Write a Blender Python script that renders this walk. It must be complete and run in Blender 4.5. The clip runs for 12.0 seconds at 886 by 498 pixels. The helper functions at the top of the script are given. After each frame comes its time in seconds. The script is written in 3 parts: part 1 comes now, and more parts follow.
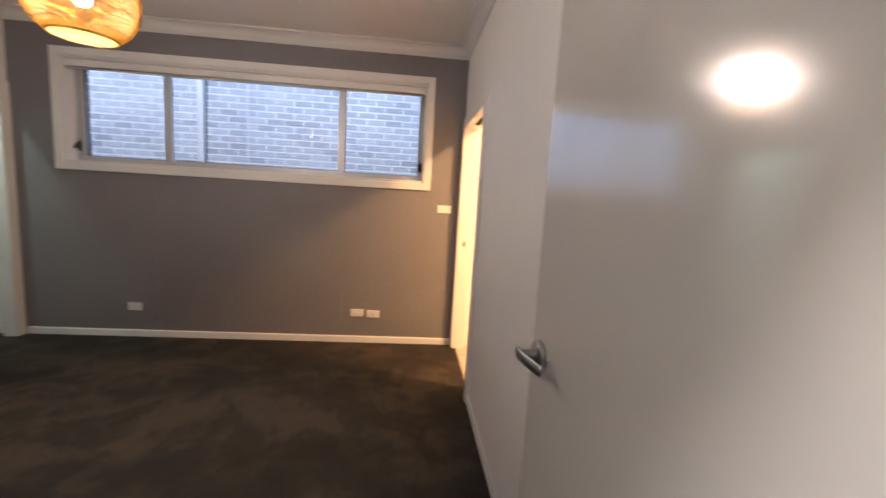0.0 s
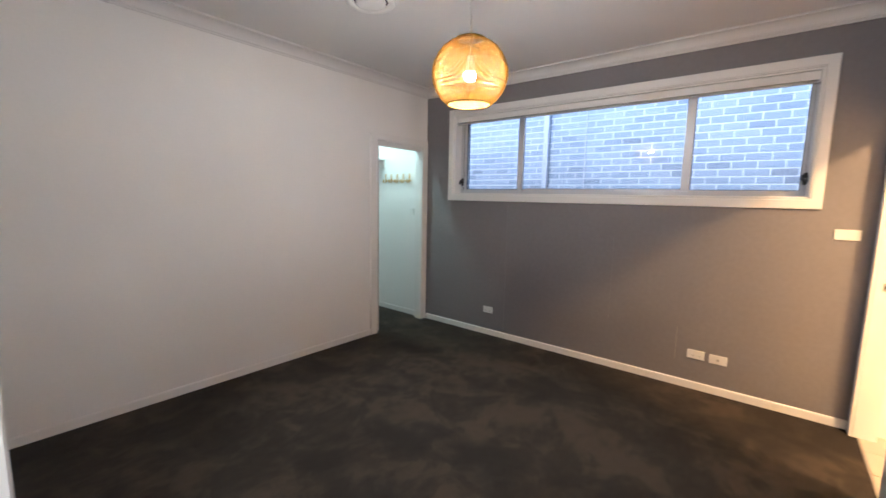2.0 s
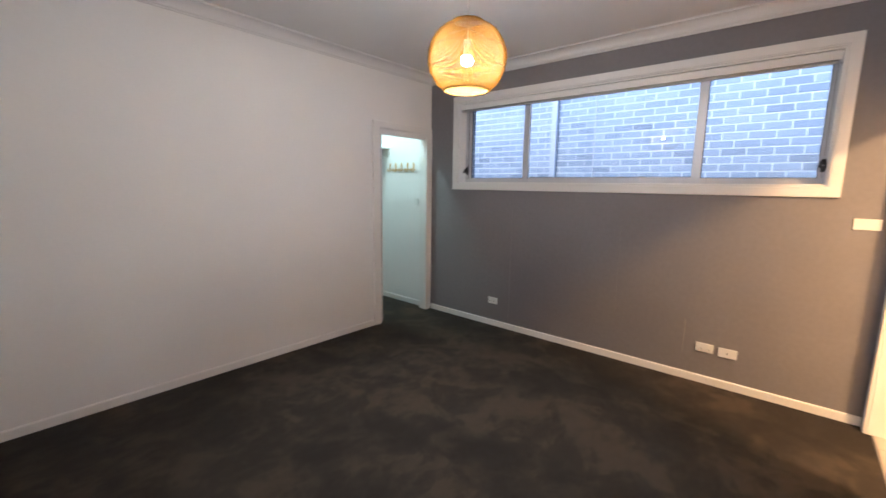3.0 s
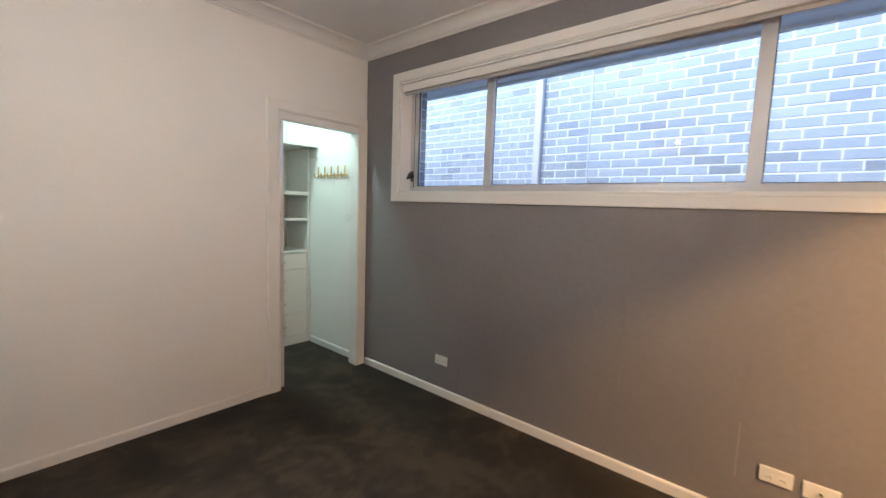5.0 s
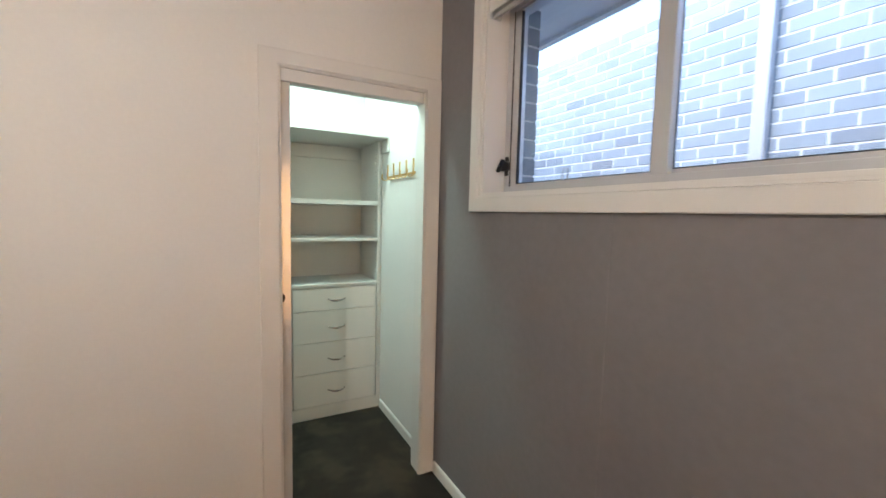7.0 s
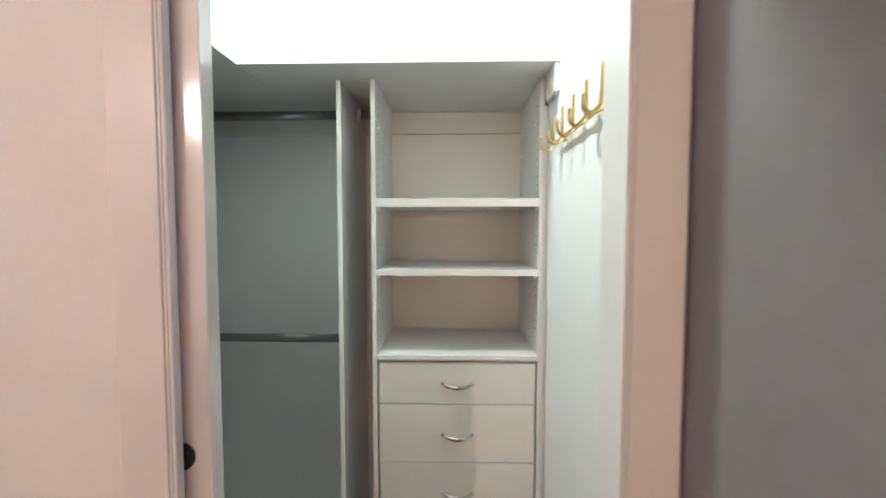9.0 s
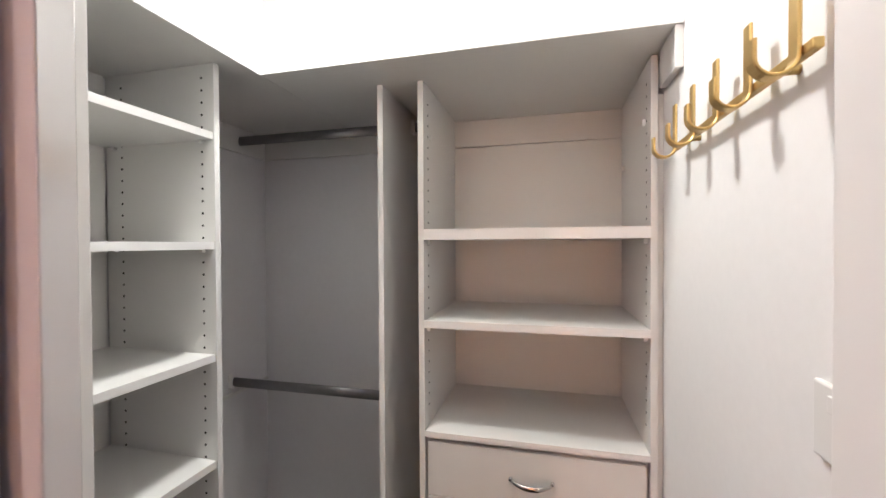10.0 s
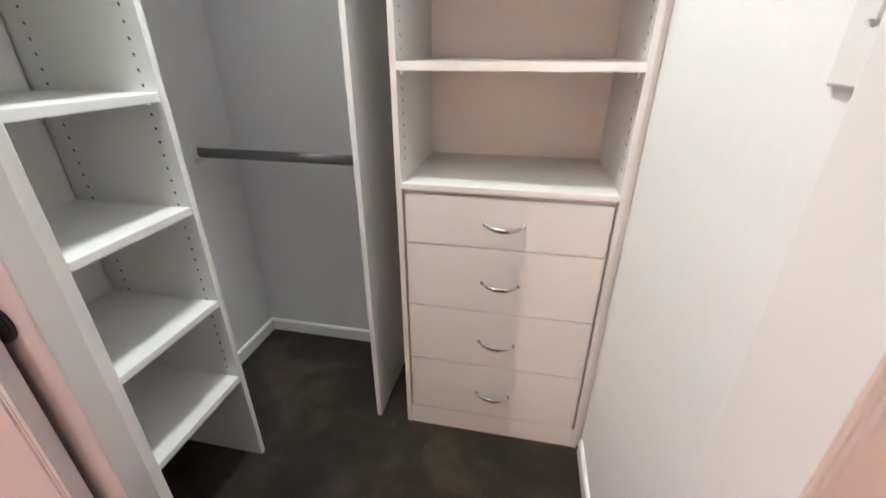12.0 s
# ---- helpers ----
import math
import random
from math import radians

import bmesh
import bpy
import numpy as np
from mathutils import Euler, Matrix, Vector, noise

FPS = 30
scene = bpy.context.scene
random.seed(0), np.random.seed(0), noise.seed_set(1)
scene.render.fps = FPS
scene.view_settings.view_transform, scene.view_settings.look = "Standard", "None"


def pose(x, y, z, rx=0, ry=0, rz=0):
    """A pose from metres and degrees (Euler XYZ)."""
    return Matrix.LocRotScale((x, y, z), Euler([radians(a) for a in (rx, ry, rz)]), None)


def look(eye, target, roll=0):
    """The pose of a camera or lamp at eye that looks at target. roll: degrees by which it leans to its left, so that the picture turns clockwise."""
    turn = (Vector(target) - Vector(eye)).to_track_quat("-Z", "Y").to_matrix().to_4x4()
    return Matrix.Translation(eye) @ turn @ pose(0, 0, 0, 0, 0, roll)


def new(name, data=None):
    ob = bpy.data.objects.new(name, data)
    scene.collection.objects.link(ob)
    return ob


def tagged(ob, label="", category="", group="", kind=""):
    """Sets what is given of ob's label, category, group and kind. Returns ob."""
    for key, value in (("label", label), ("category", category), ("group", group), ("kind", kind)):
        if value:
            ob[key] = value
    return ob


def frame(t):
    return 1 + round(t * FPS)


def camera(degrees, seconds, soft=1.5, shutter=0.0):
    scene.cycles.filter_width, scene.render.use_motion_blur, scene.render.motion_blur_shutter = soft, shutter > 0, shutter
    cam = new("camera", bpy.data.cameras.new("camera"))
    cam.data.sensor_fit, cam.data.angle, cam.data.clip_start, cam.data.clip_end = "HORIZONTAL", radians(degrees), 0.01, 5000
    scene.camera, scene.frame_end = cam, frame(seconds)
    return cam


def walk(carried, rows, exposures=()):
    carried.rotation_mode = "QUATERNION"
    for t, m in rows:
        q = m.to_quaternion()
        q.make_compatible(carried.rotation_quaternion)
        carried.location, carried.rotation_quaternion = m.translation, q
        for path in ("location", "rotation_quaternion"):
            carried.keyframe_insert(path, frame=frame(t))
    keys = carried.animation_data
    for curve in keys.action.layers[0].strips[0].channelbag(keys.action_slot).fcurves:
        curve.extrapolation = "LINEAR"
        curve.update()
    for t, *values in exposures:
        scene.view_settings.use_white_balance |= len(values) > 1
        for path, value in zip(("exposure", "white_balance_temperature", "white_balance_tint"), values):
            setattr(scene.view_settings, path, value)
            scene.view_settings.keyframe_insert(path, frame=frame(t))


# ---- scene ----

# camera and walk
cam = camera(94.6, 12.0, shutter=0.4)
PATH = [
    (0, (3.369, -3.829, 1.43), (3.545, -1.852, 1.176), 3.4),
    (0.5, (3.365, -3.73, 1.463), (3.076, -1.767, 1.21), 2.8),
    (1, (3.36, -3.721, 1.487), (2.671, -1.859, 1.247), 2.3),
    (1.5, (3.364, -3.729, 1.487), (2.346, -2.024, 1.253), 1.8),
    (2, (3.329, -3.76, 1.499), (2.078, -2.219, 1.251), 1.2),
    (2.5, (3.341, -3.751, 1.503), (1.973, -2.318, 1.231), 0.7),
    (3, (3.351, -3.667, 1.509), (2.064, -2.166, 1.205), 0.9),
    (3.5, (3.275, -3.433, 1.455), (2.16, -1.794, 1.19), 1.6),
    (5.5, (2.714, -1.942, 1.436), (1.323, -0.514, 1.274), 2.1),
    (6, (2.515, -1.627, 1.44), (1.013, -0.314, 1.297), 1.9),
    (6.5, (2.274, -1.325, 1.457), (0.642, -0.179, 1.298), 1.8),
    (8.5, (0.979, -0.42, 1.443), (-1.006, -0.204, 1.319), -0.0),
    (9, (0.644, -0.359, 1.435), (-1.353, -0.408, 1.332), -0.0),
    (9.5, (0.403, -0.335, 1.448), (-1.571, -0.656, 1.408), -0.3),
    (10, (0.269, -0.298, 1.501), (-1.668, -0.793, 1.476), -0.3),
    (10.5, (0.272, -0.314, 1.502), (-1.646, -0.877, 1.427), -0.1),
    (11, (0.251, -0.306, 1.432), (-1.641, -0.853, 1.083), -0.2),
    (11.5, (0.246, -0.31, 1.363), (-1.596, -0.762, 0.727), -0.3),
    (12, (0.236, -0.298, 1.304), (-1.527, -0.656, 0.43), -0.0),
]
walk(cam, [(t, look(eye, target, roll)) for t, eye, target, roll in PATH],
     exposures=[(0.0, 2.22, 5800, 16), (0.5, 2.27, 5550, 14), (1.5, 2.46, 5200, 12), (2.5, 2.52, 5100, 9), (3.5, 2.48, 5250, 14),
                (5.5, 2.71, 5600, 9), (6.5, 2.76, 5650, 9), (8.5, 3.02, 5700, 16), (9.5, 3.08, 6200, 38), (10.0, 2.9, 6400, 47),
                (10.5, 2.86, 6500, 52), (11.5, 3.22, 6200, 42), (12.0, 3.42, 6150, 41)])

# world, sun, lamps
RX = 3.845            # face of the east wall
CEIL = 2.745          # ceiling height
world = bpy.data.worlds.new("world")
scene.world = world
world.use_nodes = True
wn = world.node_tree
sky = wn.nodes.new("ShaderNodeTexSky")
sky.sky_type = "NISHITA"
sky.sun_disc = False
sky.sun_elevation = radians(40)
sky.sun_rotation = radians(200)
wn.links.new(sky.outputs[0], wn.nodes["Background"].inputs[0])
wn.nodes["Background"].inputs[1].default_value = 0.15

sun_data = bpy.data.lights.new("sun", "SUN")
sun_data.energy = 0.9
sun_data.angle = radians(12)
sun_data.color = (1.0, 0.96, 0.9)
sun_ob = new("sun", sun_data)
sun_ob.matrix_world = look((0, -6, 8), (0, 2.0, 1.0))


def lamp(name, x, y, z, size, watts, color):
    d = bpy.data.lights.new(name, "AREA")
    d.shape = "DISK"
    d.size = size
    d.energy = watts
    d.color = color
    o = new(name, d)
    o.matrix_world = pose(x, y, z)
    return o


lamp("robe_light", -0.53, -0.80, 2.66, 0.20, 2.35, (0.80, 1.0, 0.78))
lamp("ensuite_light", 4.75, -1.25, 2.58, 0.26, 27.0, (1.0, 0.53, 0.19))
lamp("hall_light", 3.15, -4.18, 2.70, 0.18, 11.0, (1.0, 0.86, 0.70))
BULB_STRENGTH = 570.0


# materials
def mat(name, color, rough=0.5, metal=0.0, vary=0.0, vscale=3.0, fine=0.0, fscale=120.0, bump=0.0, bscale=200.0,
        bdist=0.002, coat=0.0, alt=None, detail=4.0, stretch=None, spread=0.18):
    m = bpy.data.materials.new(name)
    m.use_nodes = True
    t = m.node_tree
    b = t.nodes["Principled BSDF"]
    b.inputs["Roughness"].default_value = rough
    b.inputs["Metallic"].default_value = metal
    b.inputs["Coat Weight"].default_value = coat
    c = (*color, 1)
    b.inputs["Base Color"].default_value = c
    co = t.nodes.new("ShaderNodeNewGeometry").outputs["Position"]
    if stretch:
        mp = t.nodes.new("ShaderNodeMapping")
        mp.inputs["Scale"].default_value = stretch
        t.links.new(co, mp.inputs[0])
        co = mp.outputs[0]
    out = None
    if vary or fine:
        dark = alt if alt else tuple(v * 0.6 for v in color)
        last = None
        for amount, sc in ((vary, vscale), (fine, fscale)):
            if not amount:
                continue
            n = t.nodes.new("ShaderNodeTexNoise")
            n.inputs["Scale"].default_value = sc
            n.inputs["Detail"].default_value = detail
            t.links.new(co, n.inputs["Vector"])
            r = t.nodes.new("ShaderNodeMapRange")
            r.inputs["From Min"].default_value = 0.5 - spread
            r.inputs["From Max"].default_value = 0.5 + spread
            r.inputs["To Max"].default_value = amount
            t.links.new(n.outputs["Fac"], r.inputs["Value"])
            x = t.nodes.new("ShaderNodeMixRGB")
            x.inputs[1].default_value = c
            x.inputs[2].default_value = (*dark, 1)
            t.links.new(r.outputs[0], x.inputs[0])
            if last:
                t.links.new(last, x.inputs[1])
            last = x.outputs[0]
        t.links.new(last, b.inputs["Base Color"])
    if bump:
        n = t.nodes.new("ShaderNodeTexNoise")
        n.inputs["Scale"].default_value = bscale
        n.inputs["Detail"].default_value = 3
        t.links.new(co, n.inputs["Vector"])
        p = t.nodes.new("ShaderNodeBump")
        p.inputs["Strength"].default_value = bump
        p.inputs["Distance"].default_value = bdist
        t.links.new(n.outputs["Fac"], p.inputs["Height"])
        t.links.new(p.outputs[0], b.inputs["Normal"])
    return m


def object_random(m, colors):
    """Colour each piece of its own from a ramp."""
    t = m.node_tree
    i = t.nodes.new("ShaderNodeObjectInfo")
    r = t.nodes.new("ShaderNodeValToRGB")
    e = r.color_ramp.elements
    e[0].color, e[1].color = (*colors[0], 1), (*colors[-1], 1)
    for k in range(1, len(colors) - 1):
        n = e.new(k / (len(colors) - 1))
        n.color = (*colors[k], 1)
    t.links.new(i.outputs["Random"], r.inputs[0])
    t.links.new(r.outputs[0], t.nodes["Principled BSDF"].inputs["Base Color"])
    return m


def island_random(m, colors):
    t = m.node_tree
    i = t.nodes.new("ShaderNodeNewGeometry")
    r = t.nodes.new("ShaderNodeValToRGB")
    e = r.color_ramp.elements
    e[0].color, e[1].color = (*colors[0], 1), (*colors[-1], 1)
    for k in range(1, len(colors) - 1):
        n = e.new(k / (len(colors) - 1))
        n.color = (*colors[k], 1)
    t.links.new(i.outputs["Random Per Island"], r.inputs[0])
    t.links.new(r.outputs[0], t.nodes["Principled BSDF"].inputs["Base Color"])
    return m


def glow(name, color, strength):
    m = bpy.data.materials.new(name)
    m.use_nodes = True
    b = m.node_tree.nodes["Principled BSDF"]
    b.inputs["Base Color"].default_value = (*color, 1)
    b.inputs["Emission Color"].default_value = (*color, 1)
    b.inputs["Emission Strength"].default_value = strength
    return m


M_WHITE = mat("white_wall_paint", (0.86, 0.85, 0.83), 0.55, vary=0.07, vscale=1.4, fine=0.05, fscale=60, bump=0.12, bscale=350, bdist=0.001)
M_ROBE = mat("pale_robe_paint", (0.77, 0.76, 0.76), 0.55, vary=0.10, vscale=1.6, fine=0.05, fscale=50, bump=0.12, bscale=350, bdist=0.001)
M_GREY = mat("grey_wall_paint", (0.240, 0.226, 0.235), 0.6, vary=0.35, vscale=1.3, fine=0.30, fscale=30, bump=0.5, bscale=90, bdist=0.001,
             alt=(0.185, 0.169, 0.177))
M_CEIL = mat("ceiling_paint", (0.74, 0.73, 0.72), 0.7, vary=0.08, vscale=1.2, bump=0.08, bscale=300, bdist=0.001)
M_TRIM = mat("gloss_trim_paint", (0.83, 0.815, 0.79), 0.32, vary=0.06, vscale=5, bump=0.05, bscale=60, bdist=0.001)
M_DOOR = mat("semigloss_door_paint", (0.76, 0.75, 0.725), 0.16, vary=0.06, vscale=2, bump=0.05, bscale=140, bdist=0.001)
M_CARPET = mat("brown_cut_pile_carpet", (0.088, 0.066, 0.044), 0.95, bump=1.0, bscale=420, bdist=0.008)


def pile_marks(m, tones):
    """Brushed pile: broad sweeps, hand-sized tracks with soft torn edges, and tuft grain."""
    t = m.node_tree
    pos = t.nodes.new("ShaderNodeNewGeometry").outputs["Position"]
    total = None
    for sc, warp, weight, stretch in ((0.9, 0.5, 0.36, (1.0, 1.7, 1.0)), (3.4, 0.8, 0.34, (1.0, 1.0, 1.0)), (13.0, 0.6, 0.12, (1.3, 0.8, 1.0)), (160.0, 0.0, 0.18, (1.0, 1.0, 1.0))):
        mp = t.nodes.new("ShaderNodeMapping")
        mp.inputs["Scale"].default_value = stretch
        mp.inputs["Rotation"].default_value = (0, 0, 0.6)
        t.links.new(pos, mp.inputs[0])
        n = t.nodes.new("ShaderNodeTexNoise")
        n.inputs["Scale"].default_value = sc
        n.inputs["Detail"].default_value = 5
        n.inputs["Distortion"].default_value = warp
        t.links.new(mp.outputs[0], n.inputs["Vector"])
        r = t.nodes.new("ShaderNodeMapRange")
        r.interpolation_type = "SMOOTHSTEP"
        r.inputs["From Min"].default_value = 0.36
        r.inputs["From Max"].default_value = 0.64
        r.inputs["To Max"].default_value = weight
        t.links.new(n.outputs["Fac"], r.inputs["Value"])
        if total is None:
            total = r.outputs[0]
        else:
            a = t.nodes.new("ShaderNodeMath")
            a.operation = "ADD"
            t.links.new(total, a.inputs[0])
            t.links.new(r.outputs[0], a.inputs[1])
            total = a.outputs[0]
    ramp = t.nodes.new("ShaderNodeValToRGB")
    e = ramp.color_ramp.elements
    e[0].position, e[0].color = 0.22, (*tones[0], 1)
    e[1].position, e[1].color = 0.82, (*tones[2], 1)
    k = e.new(0.55)
    k.color = (*tones[1], 1)
    t.links.new(total, ramp.inputs[0])
    t.links.new(ramp.outputs[0], t.nodes["Principled BSDF"].inputs["Base Color"])
    return m


pile_marks(M_CARPET, [(0.022, 0.0165, 0.0115), (0.038, 0.0287, 0.0197), (0.074, 0.0545, 0.0355)])
M_DOOR.node_tree.nodes["Principled BSDF"].inputs["Specular IOR Level"].default_value = 1.0
M_DOOR.node_tree.nodes["Principled BSDF"].inputs["Coat Weight"].default_value = 1.0
M_DOOR.node_tree.nodes["Principled BSDF"].inputs["Coat Roughness"].default_value = 0.1
M_DOOR.node_tree.nodes["Principled BSDF"].inputs["Coat IOR"].default_value = 2.1
M_LAM = mat("white_laminate", (0.74, 0.73, 0.70), 0.38, vary=0.05, vscale=4, bump=0.04, bscale=500, bdist=0.0005)
M_EDGE = mat("white_edge_tape", (0.80, 0.79, 0.77), 0.3, vary=0.04, vscale=9)
M_RAIL = mat("grey_metal_rail", (0.27, 0.265, 0.265), 0.38, metal=0.85, vary=0.15, vscale=30)
M_CHROME = mat("brushed_chrome", (0.62, 0.60, 0.58), 0.2, metal=1.0, vary=0.1, vscale=60)
M_GOLD = mat("satin_gold_metal", (0.68, 0.45, 0.17), 0.38, metal=0.75, vary=0.2, vscale=40)
M_ALU = mat("silver_aluminium_frame", (0.62, 0.63, 0.65), 0.38, metal=0.35, vary=0.1, vscale=12)
M_BLACK = mat("black_plastic", (0.015, 0.015, 0.016), 0.35, vary=0.2, vscale=40)
M_RUBBER = mat("black_glazing_seal", (0.03, 0.03, 0.032), 0.6, vary=0.2, vscale=40)
M_DARK = mat("dark_hole", (0.03, 0.028, 0.026), 0.8, vary=0.2, vscale=40)
M_FILLER = mat("pale_wall_filler", (0.30, 0.285, 0.285), 0.8, vary=0.5, vscale=9, alt=(0.20, 0.19, 0.195))
M_PLATE = mat("white_plastic_plate", (0.80, 0.79, 0.76), 0.3, vary=0.05, vscale=30)
M_BLIND = mat("roller_blind_fabric", (0.50, 0.49, 0.47), 0.8, vary=0.12, vscale=8, fine=0.15, fscale=400, bump=0.2, bscale=600)
M_TILE = object_random(mat("beige_floor_tile", (0.5, 0.4, 0.32), 0.3, bump=0.05, bscale=60), [(0.46, 0.37, 0.30), (0.52, 0.43, 0.35), (0.48, 0.4, 0.33)])
M_GROUT = mat("tile_grout", (0.35, 0.32, 0.29), 0.9, vary=0.2, vscale=30)
BRICKS = [(0.12, 0.137, 0.163), (0.155, 0.18, 0.212), (0.185, 0.216, 0.252), (0.175, 0.203, 0.238), (0.205, 0.238, 0.275), (0.195, 0.226, 0.26), (0.17, 0.198, 0.23), (0.225, 0.255, 0.29)]
M_BRICK = object_random(mat("blue_grey_brick", (0.2, 0.2, 0.25), 0.75, bump=0.12, bscale=90, bdist=0.002), BRICKS)
M_BRICK_FAR = island_random(mat("blue_grey_brick_far", (0.2, 0.2, 0.25), 0.75, bump=0.12, bscale=90, bdist=0.002), BRICKS)
M_MORTAR = mat("pale_mortar", (0.52, 0.53, 0.54), 0.9, vary=0.15, vscale=20, bump=0.4, bscale=150, bdist=0.003)
M_PIPE = mat("white_painted_downpipe", (0.31, 0.32, 0.34), 0.45, vary=0.08, vscale=6)
M_SOFFIT = mat("pale_eave_lining", (0.80, 0.80, 0.79), 0.6, vary=0.08, vscale=3)
M_GROUND = mat("gravel_side_path", (0.60, 0.58, 0.55), 0.95, vary=0.5, vscale=40, bump=0.6, bscale=80, bdist=0.01)
M_STEEL = mat("satin_steel_handle", (0.40, 0.39, 0.38), 0.3, metal=1.0, vary=0.15, vscale=80)
M_BULB = glow("lit_bulb", (1.0, 0.84, 0.66), BULB_STRENGTH)
M_FIT = glow("lit_diffuser", (0.80, 1.0, 0.82), 5.0)

M_RATTAN = mat("honey_rattan", (0.23, 0.140, 0.034), 0.7, vary=0.3, vscale=60)
_t = M_RATTAN.node_tree
_t.nodes["Principled BSDF"].inputs["Specular IOR Level"].default_value = 0.08
_tr = _t.nodes.new("ShaderNodeBsdfTranslucent")
_tr.inputs[0].default_value = (0.31, 0.195, 0.045, 1)
_mx = _t.nodes.new("ShaderNodeMixShader")
_mx.inputs[0].default_value = 0.5
_t.links.new(_t.nodes["Principled BSDF"].outputs[0], _mx.inputs[1])
_t.links.new(_tr.outputs[0], _mx.inputs[2])
_t.links.new(_mx.outputs[0], _t.nodes["Material Output"].inputs[0])
M_RATTAN_D = mat("darker_binding_cane", (0.20, 0.09, 0.03), 0.6, vary=0.3, vscale=60)

M_GLASS = bpy.data.materials.new("window_glass")
M_GLASS.use_nodes = True
_g = M_GLASS.node_tree.nodes["Principled BSDF"]
_g.inputs["Base Color"].default_value = (0.97, 0.98, 0.99, 1)
_g.inputs["Roughness"].default_value = 0.0
_g.inputs["IOR"].default_value = 1.45
_g.inputs["Transmission Weight"].default_value = 1.0


# mesh helpers
def add_box(bm, x0, x1, y0, y1, z0, z1, bevel=0.0):
    x0, x1 = min(x0, x1), max(x0, x1)
    y0, y1 = min(y0, y1), max(y0, y1)
    z0, z1 = min(z0, z1), max(z0, z1)
    v = [bm.verts.new(p) for p in ((x0, y0, z0), (x1, y0, z0), (x1, y1, z0), (x0, y1, z0),
                                   (x0, y0, z1), (x1, y0, z1), (x1, y1, z1), (x0, y1, z1))]
    f = [bm.faces.new([v[i] for i in q]) for q in
         ((3, 2, 1, 0), (4, 5, 6, 7), (0, 1, 5, 4), (1, 2, 6, 5), (2, 3, 7, 6), (3, 0, 4, 7))]
    if bevel:
        es = list({e for q in f for e in q.edges})
        bmesh.ops.bevel(bm, geom=es, offset=bevel, segments=2, affect="EDGES", profile=0.5)
    return bm


def boxes(*specs, bevel=0.0):
    bm = bmesh.new()
    for s in specs:
        add_box(bm, *s, bevel=bevel)
    return bm


def box(x0, x1, y0, y1, z0, z1, bevel=0.0):
    return boxes((x0, x1, y0, y1, z0, z1), bevel=bevel)


def cyl(p, q, r, n=16, r2=None, bm=None):
    """A closed cylinder or cone from p to q."""
    bm = bm or bmesh.new()
    p, q = Vector(p), Vector(q)
    d = (q - p)
    m = Matrix.Translation((p + q) / 2) @ d.to_track_quat("Z", "Y").to_matrix().to_4x4()
    bmesh.ops.create_cone(bm, cap_ends=True, segments=n, radius1=r, radius2=r if r2 is None else r2, depth=d.length, matrix=m)
    return bm


def sweep(path, ring, bm=None, closed=False):
    """Rings of (normal, side) offsets carried along a path of (point, normal, side)."""
    bm = bm or bmesh.new()
    rows = []
    for p, a, b in path:
        rows.append([bm.verts.new(Vector(p) + Vector(a) * u + Vector(b) * v) for u, v in ring])
    k = len(ring)
    pairs = list(zip(rows, rows[1:]))
    if closed:
        pairs.append((rows[-1], rows[0]))
    for r, s in pairs:
        for i in range(k):
            bm.faces.new((r[i], r[(i + 1) % k], s[(i + 1) % k], s[i]))
    if not closed:
        bm.faces.new(list(reversed(rows[0])))
        bm.faces.new(rows[-1])
    bmesh.ops.recalc_face_normals(bm, faces=bm.faces)
    return bm


def lathe(profile, center, n=40, bm=None):
    bm = bm or bmesh.new()
    cx, cy = center
    rows = []
    for r, z in profile:
        rows.append([bm.verts.new((cx + r * math.cos(2 * math.pi * i / n), cy + r * math.sin(2 * math.pi * i / n), z)) for i in range(n)])
    for a, b in zip(rows, rows[1:]):
        for i in range(n):
            bm.faces.new((a[i], a[(i + 1) % n], b[(i + 1) % n], b[i]))
    bmesh.ops.recalc_face_normals(bm, faces=bm.faces)
    return bm


def finish(name, bm, material, smooth=False):
    me = bpy.data.meshes.new(name)
    bm.to_mesh(me)
    bm.free()
    me.materials.append(material)
    if smooth:
        for p in me.polygons:
            p.use_smooth = True
    return new(name, me)


def part(name, bm, material, parent, label="", smooth=False):
    ob = finish(name, bm, material, smooth)
    ob.parent = parent
    ob.matrix_parent_inverse = parent.matrix_world.inverted()
    if label:
        ob["label"] = label
    return ob


def thing(name, at, label, category, group="", kind=""):
    ob = new(name)
    ob.location = at
    ob.empty_display_size = 0.1
    bpy.context.view_layer.update()
    return tagged(ob, label, category, group, kind)


def solid(name, bm, material, label, category, kind="", smooth=False):
    return tagged(finish(name, bm, material, smooth), label, category, kind=kind)


# large structure
WY0, WY1 = 0.416, 3.487       # window opening along the north wall
WZ0, WZ1 = 1.545, 2.409
SY = -3.762                  # face of the south wall
solid("floor", boxes((-0.05, RX + 0.03, -3.95, 0.12, -0.12, 0.0), (-1.45, -0.05, -1.65, 0.12, -0.12, 0.0)), M_CARPET, "dark brown cut pile carpet with brushed lighter patches", "floor", "structure")
wall_north = solid("wall_north", boxes((0, WY0, 0, 0.12, -0.05, 2.9), (WY1, RX, 0, 0.12, -0.05, 2.9), (WY0, WY1, 0, 0.12, -0.05, WZ0), (WY0, WY1, 0, 0.12, WZ1, 2.9)),
                   M_GREY, "mid grey painted feature wall around the long window", "wall", "structure")
RO0, RO1 = -0.862, -0.084    # robe doorway in the west wall
